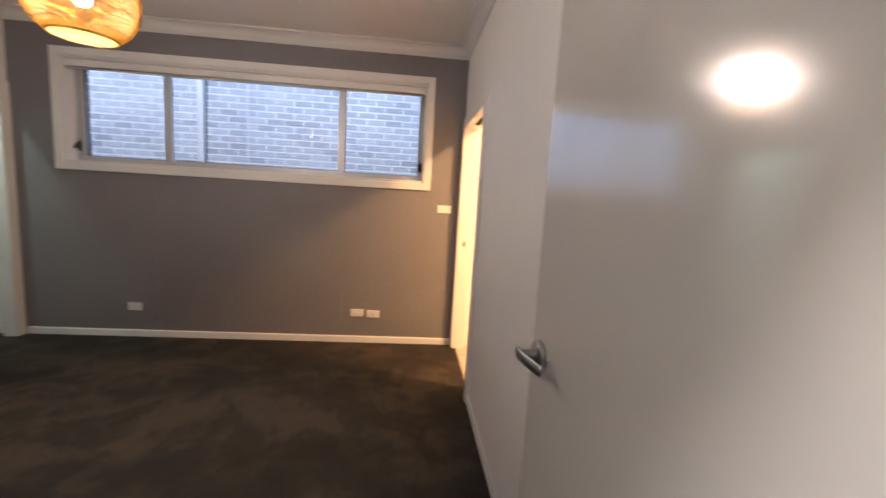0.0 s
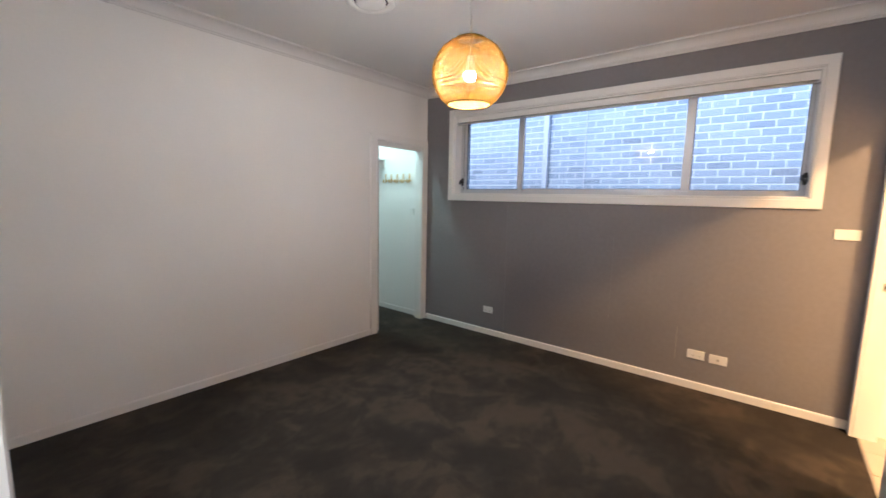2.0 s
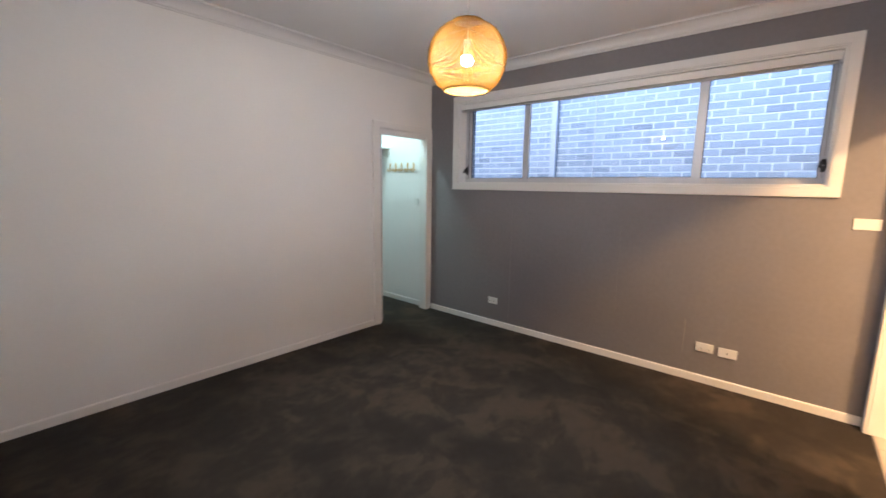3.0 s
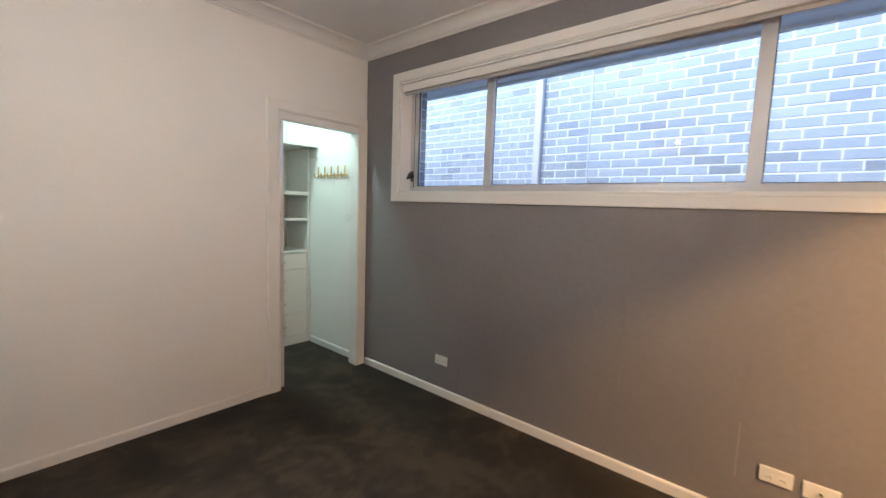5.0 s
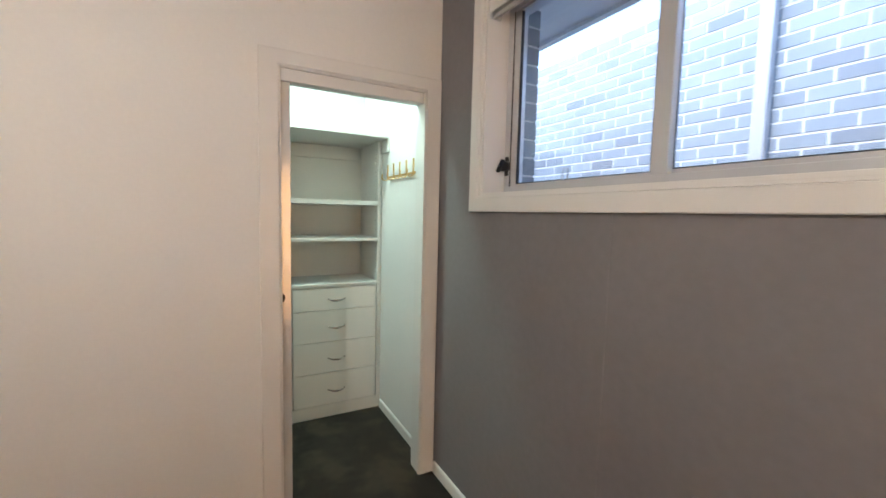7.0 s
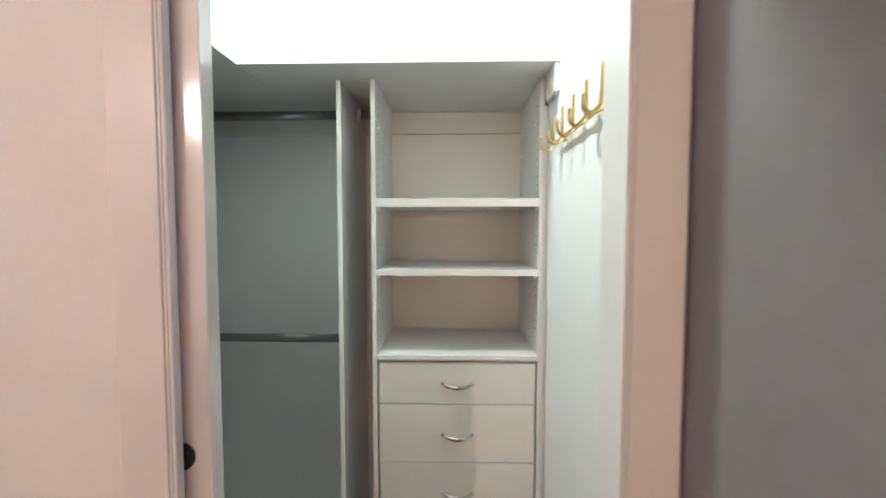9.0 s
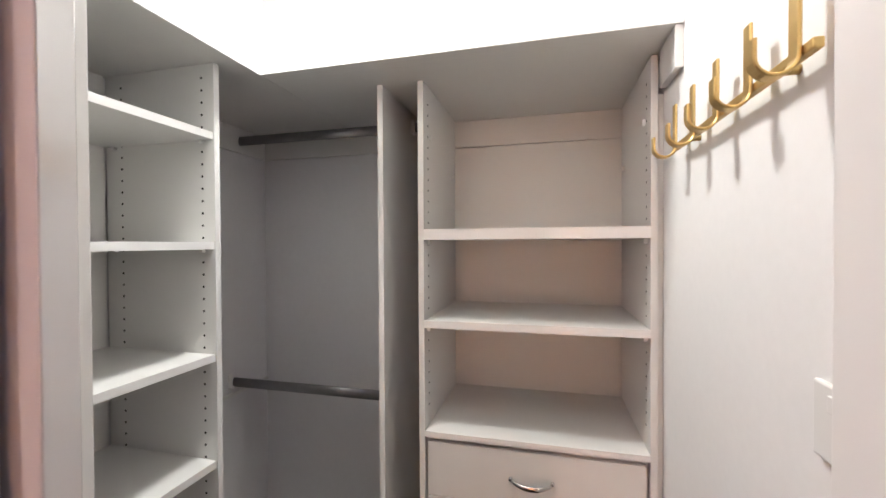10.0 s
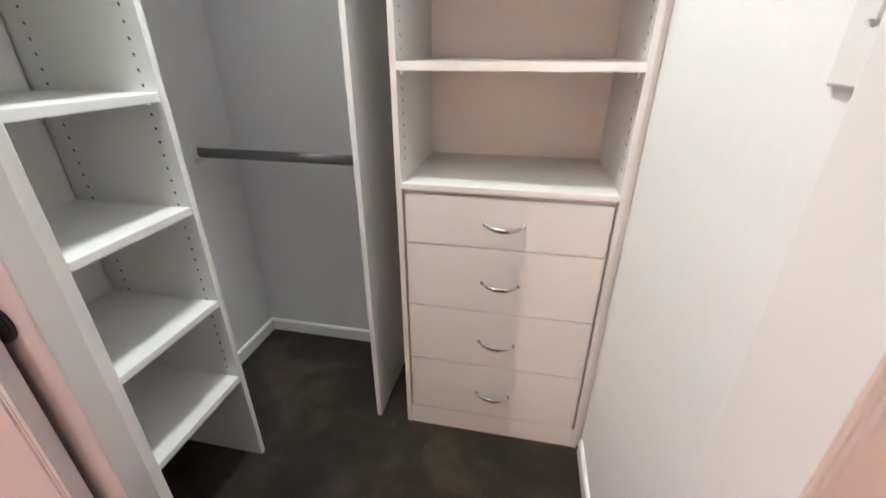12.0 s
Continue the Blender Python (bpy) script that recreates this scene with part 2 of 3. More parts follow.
solid("wall_west", boxes((-0.09, 0, -3.95, RO0, -0.05, 2.9), (-0.09, 0, RO1, 0.12, -0.05, 2.9), (-0.09, 0, RO0, RO1, 2.075, 2.9)),
      M_WHITE, "plain white painted plasterboard wall with the robe doorway", "wall", "structure")
EY0, EY1 = -1.066, -0.085     # ensuite doorway in the east wall
solid("wall_east", boxes((RX, RX + 0.11, -3.95, EY0, -0.05, 2.9), (RX, RX + 0.11, EY1, 0.12, -0.05, 2.9), (RX, RX + 0.11, EY0, EY1, 2.055, 2.9)),
      M_WHITE, "white painted wall with the lit bathroom doorway", "wall", "structure")
DX0, DX1 = 2.92, 3.745       # entry doorway in the south wall
solid("wall_south", boxes((0, DX0, SY - 0.11, SY, -0.05, 2.9), (DX1, RX, SY - 0.11, SY, -0.05, 2.9), (DX0, DX1, SY - 0.11, SY, 2.06, 2.9)),
      M_WHITE, "white painted wall with the entry doorway", "wall", "structure")
solid("ceiling", box(-1.45, 6.1, -6.2, 0.12, CEIL, CEIL + 0.1), M_CEIL, "flat white painted plasterboard ceiling", "ceiling", "structure")
# robe shell
RN, RB, RS = -0.012, -1.300, -1.515
solid("wall_robe_north", box(-1.45, -0.09, RN, 0.12, -0.05, 2.9), M_WHITE, "white painted robe side wall", "wall", "structure")
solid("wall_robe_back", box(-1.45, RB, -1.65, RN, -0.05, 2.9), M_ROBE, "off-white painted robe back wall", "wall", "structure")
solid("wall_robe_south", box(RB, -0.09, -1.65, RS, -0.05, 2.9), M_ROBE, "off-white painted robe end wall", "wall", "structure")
# bathroom shell, seen only through its doorway
solid("wall_bathroom", boxes((RX + 0.11, 6.0, 0.0, 0.1, -0.05, 2.9), (6.0, 6.1, -2.3, 0.1, -0.05, 2.9), (RX + 0.11, 6.0, -2.4, -2.3, -0.05, 2.9)),
      M_WHITE, "white painted bathroom walls beyond the doorway", "wall", "structure")
# hall behind the entry
solid("wall_hall", boxes((1.5, 1.6, -6.1, SY - 0.11, -0.05, 2.9), (1.6, 4.6, -6.2, -6.1, -0.05, 2.9), (4.6, 4.7, -6.1, SY - 0.11, -0.05, 2.9),
                         (RX + 0.11, 4.6, -3.95, -3.85, -0.05, 2.9)), M_WHITE, "white painted hall walls behind the entry door", "wall", "structure")
solid("floor_hall", box(1.5, 4.7, -6.2, -3.95, -0.12, -0.002), M_CARPET, "dark brown carpet in the hall", "floor", "structure")


# cornice: a cove run along each side of the room
def cornice(name, p, q, inward):
    p, q, n = Vector(p), Vector(q), Vector(inward)
    H, D = 0.092, 0.095
    prof = [(0.0, -H), (0.010, -H), (0.012, -H + 0.012)]
    for i in range(7):
        a = radians(15 * i)
        prof.append((0.018 + (D - 0.034) * (1 - math.cos(a)), -H + 0.016 + (H - 0.030) * math.sin(a)))
    prof += [(D - 0.002, -0.014), (D, -0.010), (D, 0.0), (0.0, 0.0)]
    up = Vector((0, 0, 1))
    bm = sweep([(p, n, up), (q, n, up)], prof)
    return solid(name, bm, M_CEIL, "white cove plaster cornice", "cornice", "structure")


cornice("cornice_north", (0.0, 0, CEIL), (RX, 0, CEIL), (0, -1, 0))
cornice("cornice_west", (0, SY, CEIL), (0, 0, CEIL), (1, 0, 0))
cornice("cornice_east", (RX, SY, CEIL), (RX, 0, CEIL), (-1, 0, 0))
cornice("cornice_south", (0, SY, CEIL), (RX, SY, CEIL), (0, 1, 0))


# skirting: a board with a rounded top
def skirting(name, p, q, inward, h=0.062, d=0.013):
    p, q, n = Vector(p), Vector(q), Vector(inward)
    prof = [(0, 0), (d, 0), (d, h - 0.010), (d - 0.003, h - 0.003), (d - 0.008, h), (0, h)]
    return solid(name, sweep([(p, n, (0, 0, 1)), (q, n, (0, 0, 1))], prof), M_TRIM, "white painted timber skirting board", "skirting", "structure")


skirting("baseboard_north", (0.03, 0, 0), (RX - 0.02, 0, 0), (0, -1, 0))
skirting("baseboard_west", (0, SY, 0), (0, -0.888, 0), (1, 0, 0))
skirting("baseboard_east", (RX, SY, 0), (RX, -1.142, 0), (-1, 0, 0))
skirting("baseboard_south", (0, SY, 0), (2.85, SY, 0), (0, 1, 0))
skirting("baseboard_robe_north", (-0.85, RN, 0), (-0.09, RN, 0), (0, -1, 0))
skirting("baseboard_robe_back", (RB, RS, 0), (RB, -0.69, 0), (1, 0, 0))
skirting("baseboard_robe_south", (RB, RS, 0), (-0.1, RS, 0), (0, 1, 0))


# architraves: moulded boards, flat with two grooves near the inner edge
def arch_profile(w, d):
    return [(0, 0), (d * 0.86, 0), (d * 0.92, 0.002), (d * 0.92, 0.0045), (d * 0.72, 0.0058), (d * 0.92, 0.0072), (d * 0.92, 0.0100),
            (d * 0.72, 0.0114), (d, 0.0130), (d, w - 0.004), (d - 0.004, w), (0, w)]


def mitred(bm, p, q, out, side_p, side_q, w, d, prof=None):
    """A board from p to q whose ends are cut along side_p and side_q."""
    return sweep([(p, out, side_p), (q, out, side_q)], (prof or arch_profile)(w, d), bm)


def portal(name, label, left, right, top, out, w, wl=None, wr=None, d=0.019):
    """Two uprights and a head, mitred, round an opening. left, right: (x, y) of the opening's edges, as seen from the side of out."""
    t = thing(name, (*left, 0), label, "architrave", kind="structure")
    l, r = Vector((*left, 0)), Vector((*right, 0))
    s = (r - l).normalized()
    o = Vector(out)
    up = Vector((0, 0, 1))
    wl, wr = wl or w, wr or w
    part("upright", mitred(None, l, l + up * top, o, -s, up * (w / wl) - s, wl, d), M_TRIM, t)
    part("upright", mitred(None, r, r + up * top, o, s, up * (w / wr) + s, wr, d), M_TRIM, t)
    part("head", mitred(None, l + up * top, r + up * top, o, up - s * (wl / w), up + s * (wr / w), w, d), M_TRIM, t)
    return t


portal("trim_robe", "white painted architrave round the robe doorway", (0, -0.802), (0, RO1 - 0.014), 2.088, (1, 0, 0), 0.075, 0.092, 0.094, 0.020)
jr = thing("jamb_robe", (-0.05, -0.127, 0), "white painted robe door lining with dark sliding track", "door frame", kind="structure")
part("lining", box(-0.092, 0.0, RO1, RO1 - 0.012, 0, 2.062, 0.002), M_TRIM, jr)
part("head_lining", box(-0.092, -0.052, RO0, RO1 - 0.012, 2.042, 2.075, 0.002), M_TRIM, jr)
part("front_head_lining", box(-0.012, 0.005, -0.802, RO1 - 0.014, 2.034, 2.0875, 0.002), M_TRIM, jr)
part("back_lining", box(-0.092, -0.052, RO0 + 0.001, -0.814, 0, 2.0415, 0.002), M_TRIM, jr)
part("track", box(-0.050, -0.014, RO0 + 0.004, RO1 - 0.014, 2.053, 2.075), M_DARK, jr, "dark sliding door track")
# sliding door, pushed back so that only its leading edge stands out
sd = thing("door_1", (-0.012, -0.80, 0), "white sliding robe door pushed back in its recess", "door", kind="structure")
part("leaf", box(-0.043, -0.008, RO0 + 0.001, -0.760, 0.012, 2.05, 0.002), M_DOOR, sd)
pull = part("door_pull", cyl((-0.008, -0.811, 1.055), (-0.005, -0.811, 1.055), 0.024, 28), M_BLACK, sd, "round black flush pull")
part("pull_dish", cyl((-0.005, -0.811, 1.055), (-0.004, -0.811, 1.055), 0.019, 28), M_RUBBER, pull)

portal("trim_bathroom", "white painted architrave round the bathroom doorway", (RX, EY1 - 0.014), (RX, EY0 + 0.014), 2.04, (-1, 0, 0), 0.095, 0.068, 0.085)
jb = thing("jamb_bathroom", (RX + 0.05, EY1, 0), "white painted door lining with a small striker", "door frame", kind="structure")
part("lining", box(RX - 0.001, RX + 0.112, EY1, EY1 - 0.016, 0, 2.055, 0.002), M_TRIM, jb)
part("lining", box(RX - 0.001, RX + 0.112, EY0, EY0 + 0.016, 0, 2.055, 0.002), M_TRIM, jb)
part("head_lining", box(RX - 0.001, RX + 0.112, EY0 + 0.016, EY1 - 0.016, 2.037, 2.055, 0.002), M_TRIM, jb)
part("track", box(RX + 0.038, RX + 0.072, EY0 + 0.018, EY1 - 0.30, 2.028, 2.0365), M_DARK, jb, "dark sliding door track")
# unseen door leaf, added so its edge trims the bathroom light on the carpet
bd = thing("door_3", (RX + 0.055, EY0 + 0.08, 0), "white sliding bathroom door leaf, unseen, added to trim the light", "door", kind="structure")
part("leaf", box(RX + 0.037, RX + 0.073, EY0 + 0.0165, EY0 + 0.140, 0.012, 2.027, 0.002), M_DOOR, bd)
part("door_pull", cyl((RX + 0.037, EY0 + 0.09, 1.05), (RX + 0.034, EY0 + 0.09, 1.05), 0.024, 24), M_BLACK, bd, "round black flush pull")
striker = part("striker", box(RX + 0.035, RX + 0.062, EY1 - 0.016, EY1 - 0.018, 0.98, 1.03, 0.0005), M_STEEL, jb, "satin steel striker plate")
part("striker_hole", box(RX + 0.043, RX + 0.055, EY1 - 0.018, EY1 - 0.0185, 0.995, 1.015), M_DARK, striker)

portal("trim_entry", "white painted architrave round the entry doorway", (DX1 - 0.014, SY), (DX0 + 0.014, SY), 2.045, (0, 1, 0), 0.05)
je = thing("jamb_entry", (DX0, SY, 0), "white painted entry door lining with door stop and striker", "door frame", kind="structure")
part("lining", box(DX0, DX0 + 0.016, SY - 0.112, SY + 0.001, 0, 2.06, 0.002), M_TRIM, je)
part("lining", box(DX1 - 0.016, DX1, SY - 0.112, SY + 0.001, 0, 2.06, 0.002), M_TRIM, je)
part("head_lining", box(DX0 + 0.016, DX1 - 0.016, SY - 0.112, SY + 0.001, 2.043, 2.06, 0.002), M_TRIM, je)
part("stop", box(DX0 + 0.016, DX0 + 0.027, SY - 0.075, SY - 0.018, 0, 2.043, 0.002), M_TRIM, je)
part("striker", box(DX0 + 0.016, DX0 + 0.019, SY - 0.012, SY + 0.008, 1.0, 1.05, 0.0005), M_CHROME, je, "bright steel striker plate")

# entry door, open into the room beside the east wall
ANG = radians(4.0)
ed = thing("door_2", (DX1 - 0.018, SY + 0.004, 0), "white flush entry door standing open with a steel lever", "door", kind="structure")


def leafm(bm):
    """Turn from the closed-along-y frame to the door's swing."""
    bmesh.ops.transform(bm, matrix=Matrix.Translation((DX1 - 0.018, SY + 0.004, 0)) @ Matrix.Rotation(ANG, 4, "Z"), verts=bm.verts)
    return bm


part("leaf", leafm(box(-0.002, 0.033, 0.0, 0.82, 0.012, 2.038, 0.002)), M_DOOR, ed)


def lever_set(side):
    x, y, z = (-0.002 if side < 0 else 0.033), 0.772, 1.100
    lv = part("handle", leafm(cyl((x, y, z), (x + side * 0.011, y, z), 0.032, 36, 0.029)), M_STEEL, ed, "satin steel lever handle", True)
    part("neck", leafm(cyl((x + side * 0.011, y, z), (x + side * 0.050, y, z), 0.010, 18)), M_STEEL, lv)
    pts = []
    for i in range(13):
        u = i / 12
        pts.append(((x + side * (0.047 - 0.016 * u * u), y + 0.012 - 0.092 * u, z - 0.004 * u), (side, 0.25 * u, 0), (0, 0, 1)))
    ring = [(0.0055 * math.cos(2 * math.pi * i / 12), 0.0125 * math.sin(2 * math.pi * i / 12)) for i in range(12)]
    part("lever", leafm(sweep(pts, ring)), M_STEEL, lv, "", True)


lever_set(-1)

# window
wt = thing("trim_window", (2.0, 0, 1.5), "white painted architrave round the long window", "architrave", kind="structure")
L, R, B, T = WY0 - 0.0, WY1 + 0.0, WZ0, WZ1
o, up, ex = Vector((0, -1, 0)), Vector((0, 0, 1)), Vector((1, 0, 0))
def window_profile(w, d):
    return [(0, 0), (d * 0.80, 0), (d * 0.80, 0.007), (d * 0.70, 0.008), (d, 0.0105), (d, w - 0.003), (d - 0.003, w), (0, w)]


tl, tr, bl, br = Vector((L, 0, T)), Vector((R, 0, T)), Vector((L, 0, B)), Vector((R, 0, B))
part("upright", mitred(None, bl, tl, o, -ex - up, up - ex, 0.07, 0.02, window_profile), M_TRIM, wt)
part("upright", mitred(None, br, tr, o, ex - up, up + ex, 0.07, 0.02, window_profile), M_TRIM, wt)
part("head", mitred(None, tl, tr, o, up - ex, up + ex, 0.07, 0.02, window_profile), M_TRIM, wt)
part("bottom_board", mitred(None, bl, br, o, -ex - up, ex - up, 0.07, 0.02, window_profile), M_TRIM, wt)
part("reveal_sill", box(L, R, -0.001, 0.125, B, B + 0.014, 0.002), M_TRIM, wt)
part("reveal_head", box(L, R, -0.001, 0.125, T - 0.014, T, 0.002), M_TRIM, wt)
part("reveal_side", box(L, L + 0.014, -0.001, 0.125, B + 0.014, T - 0.014, 0.002), M_TRIM, wt)
part("reveal_side", box(R - 0.014, R, -0.001, 0.125, B + 0.014, T - 0.014, 0.002), M_TRIM, wt)

win = thing("window_1", (2.0, 0.08, WZ0), "long silver aluminium sliding window in three lights", "window", kind="structure")
fl, fr, fb, ft = L + 0.014, R - 0.014, B + 0.014, T - 0.014
FY0, FY1 = 0.117, 0.200
part("outer_frame", boxes((fl, fr, FY0, FY1, fb, fb + 0.034), (fl, fr, FY0, FY1, ft - 0.034, ft), (fl, fl + 0.034, FY0, FY1, fb + 0.034, ft - 0.034),
                          (fr - 0.016, fr, FY0, FY1, fb + 0.034, ft - 0.034), bevel=0.0015), M_ALU, win)
m1, m2 = 1.200, 2.712


def sash(name, x0, x1, y, wl, wr, hb=0.018):
    s = part(name, boxes((x0, x0 + wl, y, y + 0.026, fb + 0.034, ft - 0.034), (x1 - wr, x1, y, y + 0.026, fb + 0.034, ft - 0.034),
                         (x0 + wl, x1 - wr, y, y + 0.026, fb + 0.034, fb + 0.034 + hb), (x0 + wl, x1 - wr, y, y + 0.026, ft - 0.034 - hb, ft - 0.034), bevel=0.0012), M_ALU, win)
    gx0, gx1, gz0, gz1 = x0 + wl, x1 - wr, fb + 0.034 + hb, ft - 0.034 - hb
    part("seal", boxes((gx0, gx0 + 0.004, y + 0.004, y + 0.02, gz0, gz1), (gx1 - 0.004, gx1, y + 0.004, y + 0.02, gz0, gz1),
                       (gx0 + 0.004, gx1 - 0.004, y + 0.004, y + 0.02, gz0, gz0 + 0.004)), M_RUBBER, s)
    g = part("pane", box(gx0 + 0.001, gx1 - 0.001, y + 0.010, y + 0.015, gz0 + 0.001, gz1), M_GLASS, s)
    g.visible_shadow = False
    return s


sash("sash", fl + 0.036, m1 + 0.022, 0.125, 0.038, 0.056, 0.010)
sash("fixed_light", m1 - 0.022, m2 + 0.022, 0.157, 0.030, 0.030)
sash("sash", m2 - 0.024, fr - 0.018, 0.125, 0.062, 0.022, 0.010)
for gx in (fl + 0.034, fr - 0.018):
    part("gap_seal", box(gx, gx + 0.002, FY0 + 0.004, FY0 + 0.03, fb + 0.034, ft - 0.034), M_RUBBER, win, "black brush seal")
# black sash locks beside the frame
for lx, sgn in ((fl + 0.022, 1), (fr - 0.016, -1)):
    lk = part("sash_lock", cyl((lx, FY0, 1.685), (lx, FY0 - 0.030, 1.685), 0.023, 24), M_BLACK, win, "black plastic turn lock", True)
    part("lock_plate", box(lx - 0.013, lx + 0.013, FY0 - 0.006, FY0 - 0.0005, 1.642, 1.728, 0.004), M_BLACK, lk)
    kb = box(-0.007, 0.007, FY0 - 0.048, FY0 - 0.030, -0.033, 0.033, 0.005)
    bmesh.ops.transform(kb, matrix=Matrix.Translation((lx, 0, 1.685)) @ Matrix.Rotation(radians(38 * sgn), 4, "Y"), verts=kb.verts)
    part("lock_knob", kb, M_BLACK, lk)
    part("lock_screw", cyl((lx, FY0 - 0.048, 1.685), (lx, FY0 - 0.0495, 1.685), 0.005, 12), M_STEEL, lk)
# small wire catches standing on the bottom rails
for cx in (0.80, 3.17):
    bm = bmesh.new()
    add_box(bm, cx, cx + 0.003, 0.118, 0.121, 1.60, 1.645)
    add_box(bm, cx + 0.026, cx + 0.029, 0.118, 0.121, 1.60, 1.645)
    add_box(bm, cx + 0.003, cx + 0.026, 0.118, 0.121, 1.642, 1.645)
    part("wire_catch", bm, M_STEEL, win)

# roller blind, rolled up under the head
rb = thing("roller_blind", (2.0, 0.03, 2.35), "rolled-up roller blind in a white head box above the glass", "blind")
part("head_box", boxes((L + 0.02, R - 0.02, 0.004, 0.010, 2.335, 2.389), (L + 0.02, R - 0.02, 0.010, 0.066, 2.383, 2.389), bevel=0.002), M_TRIM, rb)
part("rolled_fabric", cyl((L + 0.035, 0.038, 2.352), (R - 0.035, 0.038, 2.352), 0.024, 20), M_BLIND, rb, "", True)
part("bottom_rail", box(L + 0.03, R - 0.03, 0.020, 0.034, 2.312, 2.330, 0.003), M_BLIND, rb, "grey weighted bottom rail")
part("end_bracket", box(L + 0.016, L + 0.028, 0.010, 0.066, 2.318, 2.383, 0.002), M_ALU, rb)
part("end_bracket", box(R - 0.028, R - 0.016, 0.010, 0.066, 2.318, 2.383, 0.002), M_ALU, rb)

# outside: own brick reveal, eave, side path
solid("ground", box(-60, 60, -60, 60, -0.35, -0.15), M_GROUND, "gravel side path between the houses", "ground", "structure")
NY = 1.96
solid("eave", boxes((-8, 9, 0.12, 0.66, 2.480, 2.493), (-8, 9, 0.64, 0.68, 2.46, 2.64)), M_SOFFIT, "pale grey eave lining above the window", "eave", "structure")


# wall plates
def plate(name, x, z, w, h, label, category, y=None, rockers=2):
    """A plate with rockers or socket slots on a wall that faces south."""
    yy = 0.0 if y is None else y
    t = thing(name, (x, yy, z), label, category)
    part("cover", box(x - w / 2, x + w / 2, yy - 0.008, yy - 0.0005, z - h / 2, z + h / 2, 0.003), M_PLATE, t)
    for k in range(rockers):
        rx = x + (k - (rockers - 1) / 2) * w * 0.42
        part("rocker", box(rx - 0.006, rx + 0.006, yy - 0.0115, yy - 0.008, z + h * 0.16, z + h * 0.16 + 0.018, 0.001), M_PLATE, t)
        if category == "power outlet":
            s = part("socket", box(rx - 0.018, rx + 0.018, yy - 0.0092, yy - 0.008, z - h * 0.38, z + h * 0.06, 0.0005), M_PLATE, t)
            for dx, rot in ((-0.006, 1), (0.006, -1)):
                bm = box(-0.0012, 0.0012, -0.0105 + yy, -0.0092 + yy, -0.005, 0.005)
                bmesh.ops.transform(bm, matrix=Matrix.Translation((rx + dx, 0, z - h * 0.12)) @ Matrix.Rotation(radians(25 * rot), 4, "Y"), verts=bm.verts)
                part("slot", bm, M_DARK, s)
    return t


tagged(plate("power_outlet", 0.940, 0.280, 0.120, 0.072, "white double power outlet low on the grey wall", "power outlet"), group="power outlets on the grey wall")
tagged(plate("power_outlet", 2.926, 0.288, 0.120, 0.072, "white double power outlet beside a data plate", "power outlet"), group="power outlets on the grey wall")
dp = plate("data_plate", 3.077, 0.282, 0.120, 0.072, "white aerial plate with one small round port", "wall plate", rockers=0)
part("port", cyl((3.077, -0.008, 0.282), (3.077, -0.017, 0.282), 0.006, 14), M_STEEL, dp)
plate("light_switch", 3.700, 1.312, 0.130, 0.070, "white wide blank switch plate on the grey wall", "light switch", rockers=0)

# hairline marks on the grey wall
solid("wall_scratch", box(2.777, 2.781, -0.0015, 0.0, 0.22, 0.49), M_GROUT, "pale vertical scratch on the grey wall", "mark", "structure")
solid("wall_joint", box(1.1385, 1.1415, -0.0016, 0.0, 0.07, 1.47), M_FILLER, "thin pale cracked plaster joint on the grey wall", "mark", "structure")

solid("wall_joint_east", box(2.227, 2.229, -0.0014, 0.0, 0.45, 1.20), M_FILLER, "faint pale plaster joint on the grey wall", "mark", "structure")

# ceiling vent
vc = (1.18, -1.90)
vt = thing("ceiling_vent", (*vc, CEIL), "round white air vent in the ceiling", "vent")
part("rim", lathe([(0.125, CEIL), (0.150, CEIL - 0.003), (0.160, CEIL - 0.010), (0.150, CEIL - 0.020), (0.130, CEIL - 0.022), (0.112, CEIL - 0.012), (0.110, CEIL)], vc), M_TRIM, vt, "", True)
part("cone", lathe([(0.098, CEIL - 0.008), (0.095, CEIL - 0.022), (0.060, CEIL - 0.030), (0.0005, CEIL - 0.032)], vc), M_TRIM, vt, "", True)
part("throat", lathe([(0.112, CEIL - 0.001), (0.0005, CEIL - 0.001)], vc), M_DARK, vt)

# pendant lamp
PX, PY, PZ = 1.968, -1.885, 2.164
pl = thing("pendant_lamp", (PX, PY, PZ), "lit round rattan pendant lamp hanging on a white cord", "pendant lamp")
RAD = 0.203


def shade_r(z):
    """Radius of the shade at a height above its middle."""
    return RAD * math.sqrt(max(0.0, 1 - (z / 0.193) ** 2))


Z0, Z1 = -0.157, 0.178
rib_bm = bmesh.new()
N_RIB, N_SEG = 150, 13
path = []
for i in range(N_SEG + 1):
    z = Z0 + (Z1 - Z0) * i / N_SEG
    path.append(((shade_r(z), 0, z), (1, 0, 0), (0, 1, 0)))
ring5 = [(0.0019 * math.cos(2 * math.pi * i / 5), 0.0024 * math.sin(2 * math.pi * i / 5)) for i in range(5)]
rib0 = part("rib", sweep(path, ring5, rib_bm), M_RATTAN, pl, "", True)
rib0.matrix_parent_inverse = Matrix()
for k in range(1, N_RIB):
    rk = new("rib", rib0.data)
    rk.parent = pl
    rk.rotation_euler = (0, 0, 2 * math.pi * k / N_RIB + random.uniform(-0.005, 0.005))


